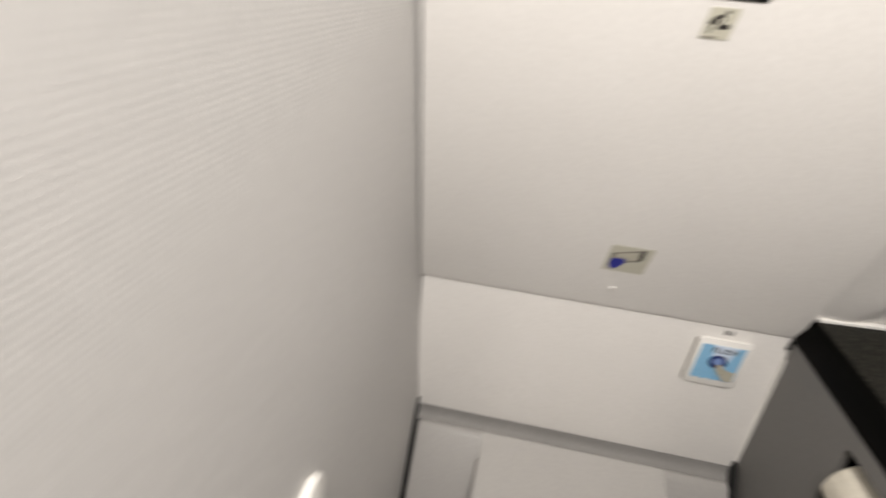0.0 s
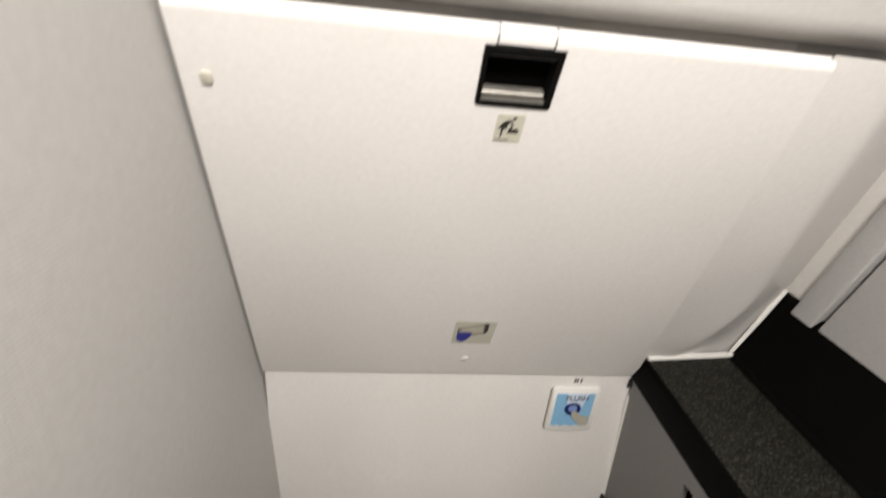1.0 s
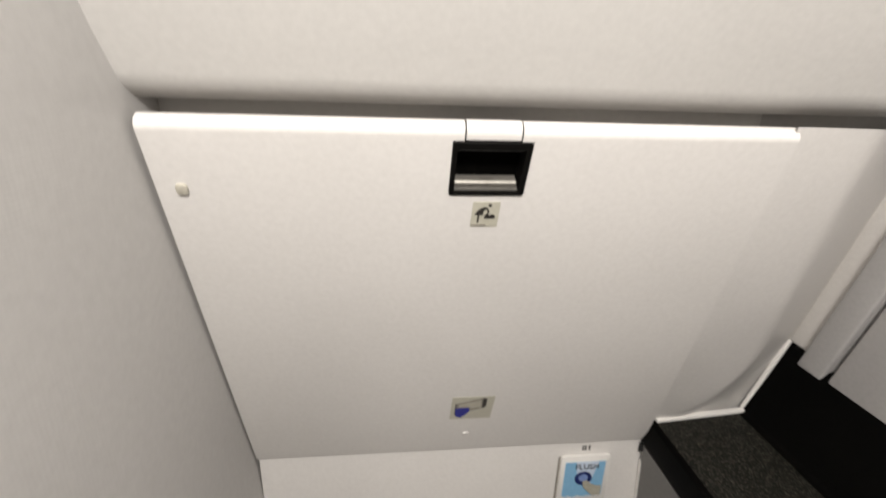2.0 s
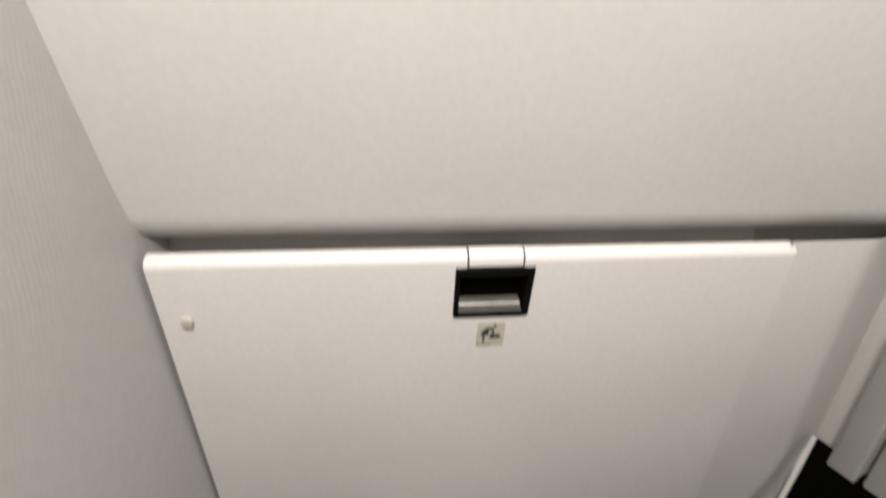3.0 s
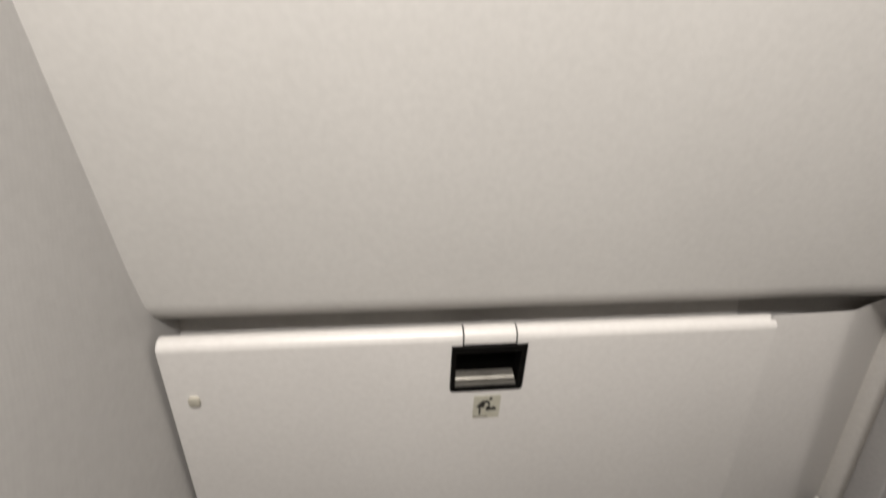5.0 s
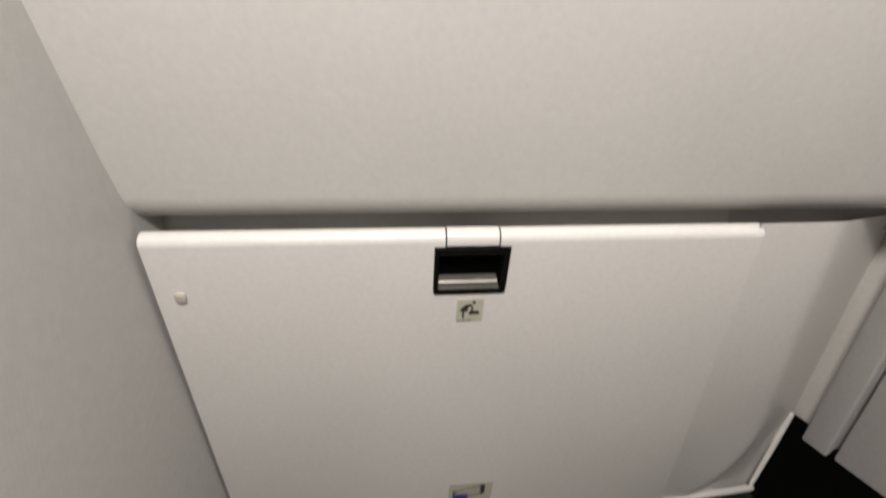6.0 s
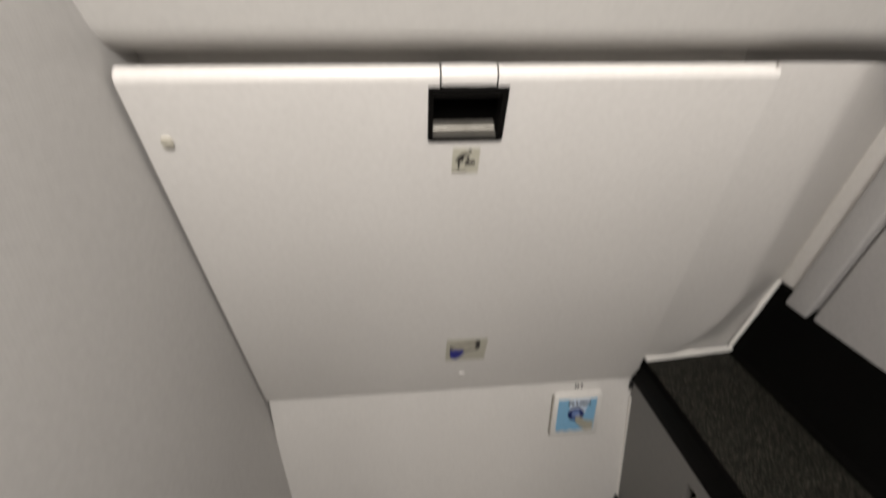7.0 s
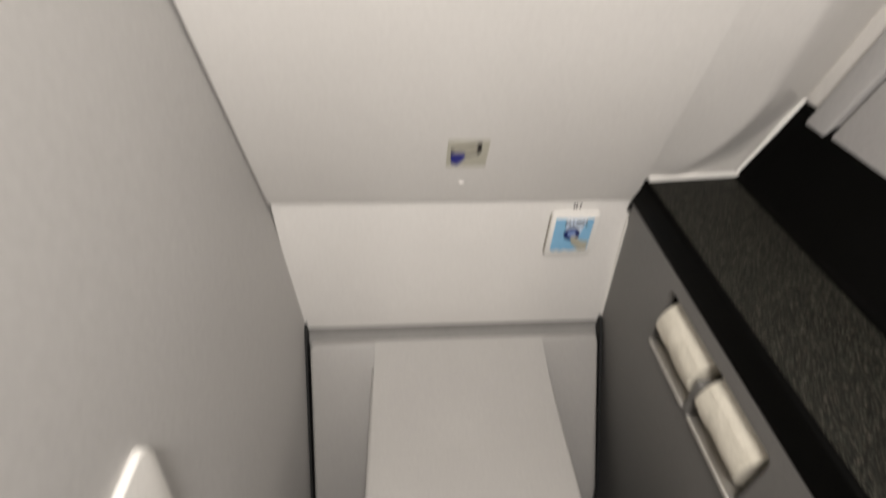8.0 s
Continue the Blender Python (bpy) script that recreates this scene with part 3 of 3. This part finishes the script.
decal = thing("pictogram_decal", on_face(0.288, (1.307 - 1.2) / UZ), "beige decal with dark shapes below the latch", "decal")
decal_plate(decal, "film", rounded(PX, PX + 0.0255, PZ - 0.0268, PZ, 0.001, 2), 0.0006, DECAL)
shapes = (([(33, 78), (43, 78), (44, 130), (33, 130)], INK), ([(15, 80), (62, 84), (64, 54), (86, 42), (80, 30), (52, 35), (32, 52)], INK), ([(76, 36), (86, 38), (98, 66), (88, 70)], INK),
          (arc(95, 20, 10, 0, 330, 11), INK), ([(70, 104), (130, 102), (130, 84), (114, 76), (97, 84), (88, 66), (74, 80)], INK), ([(4, 142), (86, 142), (86, 150), (4, 150)], INK_GREY))
for k, (st, mat) in enumerate(shapes):
    decal_plate(decal, "printed_shape", printed(st), 0.0008 + 0.00006 * k, mat)
decal = thing("instruction_decal", on_face(0.316, (0.976 - 1.2) / UZ), "beige decal with blue and black shapes near the hinge", "decal")
QX, QZ, QW, QH = 0.2855, 1.0045, 0.0610, 0.0570
decal_plate(decal, "film", rounded(QX, QX + QW, QZ - QH, QZ, 0.001, 2), 0.0006, DECAL)
shapes = (([(0.09, 0.30), (0.15, 0.28), (0.15, 0.80), (0.10, 0.80)], INK), ([(0.12, 0.28), (0.70, 0.08), (0.80, 0.16), (0.78, 0.50), (0.45, 0.62), (0.44, 0.47), (0.12, 0.50)], INK_GREY),
          ([(0.18, 0.31), (0.69, 0.15), (0.71, 0.45), (0.47, 0.53), (0.44, 0.44), (0.18, 0.46)], TAN), ([(0.72, 0.06), (0.82, 0.08), (0.83, 0.42), (0.75, 0.54)], INK),
          ([(0.10, 0.50), (0.24, 0.47), (0.44, 0.49), (0.45, 0.64), (0.36, 0.82), (0.26, 0.93), (0.13, 0.86)], BLUE_INK))
for k, (st, mat) in enumerate(shapes):
    decal_plate(decal, "printed_shape", [(QX + u * QW, QZ - v * QH) for u, v in st], 0.0008 + 0.00006 * k, mat)

# ---- flush control on the lower panel ----
flush = thing("flush_button", (0.527, 0.006, 0.73), "white flush button plate with a sky blue label", "flush button")


def low_y(z):
    return 0.010 + (z - 0.90) * 0.025


def low_plate(owner, name, outline, y0, y1, mat, label="", bevel=0.0):
    b = prism(bmesh.new(), outline, lambda x, z, w: (x, low_y(z) - w, z), y0, y1)
    if bevel:
        bmesh.ops.bevel(b, geom=b.edges[:], offset=bevel, segments=2, profile=0.5, affect="EDGES")
    return part(name, b, mat, owner, label, smooth=bool(bevel))


def flush_plate(owner, name, outline, y0, y1, mat, label="", bevel=0.0):
    """A plate of the flush control, set to its width and height on the panel."""
    return low_plate(owner, name, [(x + 0.003, 0.824 - (0.826 - z) * 0.92) for x, z in outline], y0, y1, mat, label, bevel)


# grey plate peeping out beside the frame: its gap's shadow as colour
flush_plate(flush, "back_plate", rounded(0.4815, 0.570, 0.7165, 0.822, 0.006), -0.001, 0.002, INK_GREY, "grey plate standing in for the shadowed gap beside the frame")
flush_plate(flush, "frame", rounded(0.484, 0.573, 0.717, 0.826, 0.007), 0.002, 0.0070, TRIM, "white moulded frame", 0.0012)
ragged = [(0.4925, 0.813), (0.4925, 0.734), (0.498, 0.730), (0.505, 0.733), (0.512, 0.729), (0.521, 0.733), (0.531, 0.730), (0.541, 0.732), (0.552, 0.730), (0.564, 0.733), (0.564, 0.813)]
label_ob = flush_plate(flush, "label_print", ragged, 0.0068, 0.0074, SKY_BLUE, "worn sky blue label")
flush_plate(label_ob, "label_flash", [(0.512, 0.813), (0.552, 0.813), (0.545, 0.783), (0.541, 0.762), (0.518, 0.762), (0.515, 0.783)], 0.0074, 0.0077, PALE_BLUE, "pale blue patch")
flush_plate(label_ob, "push_button", arc(0.5270, 0.7755, 0.0152, 0, 350, 28), 0.0077, 0.0092, NAVY, "navy round button")
flush_plate(label_ob, "button_centre", arc(0.5265, 0.7775, 0.0082, 0, 345, 20), 0.0092, 0.0098, MID_BLUE)
flush_plate(label_ob, "pointer_shape", [(0.526, 0.770), (0.533, 0.772), (0.542, 0.763), (0.552, 0.758), (0.561, 0.758), (0.561, 0.735), (0.547, 0.734), (0.538, 0.744), (0.528, 0.756)], 0.0098, 0.0104, TAN, "grey tan shape on the label")
text_data = bpy.data.curves.new("lettering", "FONT")
text_data.body, text_data.size, text_data.align_x, text_data.extrude = "FLUSH", 0.0150, "CENTER", 0.0003
text_data.materials.append(INK)
lettering = new("lettering", text_data)
lettering.parent = label_ob
lettering.matrix_basis = pose(0.5345, low_y(0.80) - 0.0081, 0.7970, 90, 0, 0)
tagged(lettering, "dark lettering on the label")
marking = thing("panel_marking", (0.532, low_y(0.835), 0.832), "small grey stencilled mark above the flush plate", "marking")
for xa in (0.5240, 0.5285, 0.5355):
    low_plate(marking, "printed_bar", [(xa, 0.8310), (xa + 0.0028, 0.8310), (xa + 0.0032, 0.8405), (xa + 0.0004, 0.8405)], 0.0002, 0.0007, INK)

# ---- white cover on the linen wall ----
cover = thing("dispenser_cover", (0.0, -0.58, 0.70), "white moulded dispenser cover on the linen wall", "dispenser")
bm = prism(bmesh.new(), rounded(-0.74, -0.446, 0.66, 0.931, 0.018, 6), lambda y, z, x: (x, y - 0.25 * max(0.0, 0.931 - z) * (1 if y > -0.6 else 0), z), -0.014, -0.001)
bmesh.ops.bevel(bm, geom=[e for e in bm.edges if min(v.co.x for v in e.verts) > -0.005], offset=0.003, segments=3, profile=0.5, affect="EDGES")
part("cover_plate", bm, TRIM, cover, smooth=True)
bm = prism(bmesh.new(), rounded(-0.68, -0.56, 0.78, 0.80, 0.006, 4), lambda y, z, x: (x, y, z), -0.0012, 0.0002)
part("finger_slot", bm, INK_GREY, cover, "grey slot in the cover")

# ---- lights ----
def strip_light(name, place, width, height, depth, label, category):
    """A white frame round a glowing diffuser, with its housing behind."""
    fitting = tagged(new(name), label, category)
    fitting.matrix_basis = place
    w, h = width / 2, height / 2
    b = bmesh.new()
    for xa, xb, ya, yb in ((-w - 0.015, -w, -h - 0.015, h + 0.015), (w, w + 0.015, -h - 0.015, h + 0.015), (-w, w, -h - 0.015, -h), (-w, w, h, h + 0.015)):
        box(b, xa, xb, ya, yb, -0.008, 0.03, 0.002)
    for part_name, mesh, mat, text in (("frame", b, TRIM, ""), ("diffuser", box(bmesh.new(), -w, w, -h, h, 0.0, 0.03), GLOW, "glowing white diffuser"), ("housing", box(bmesh.new(), -w * 0.9, w * 0.9, -h * 0.9, h * 0.9, 0.03, depth), TRIM, "")):
        ob = part(part_name, mesh, mat, None, text)
        ob.parent = fitting
    return fitting


strip_light("ceiling_light", LIGHT_POSE, LIGHT_W, LIGHT_H, 0.12, "white tilted light fitting with a glowing diffuser", "ceiling light")
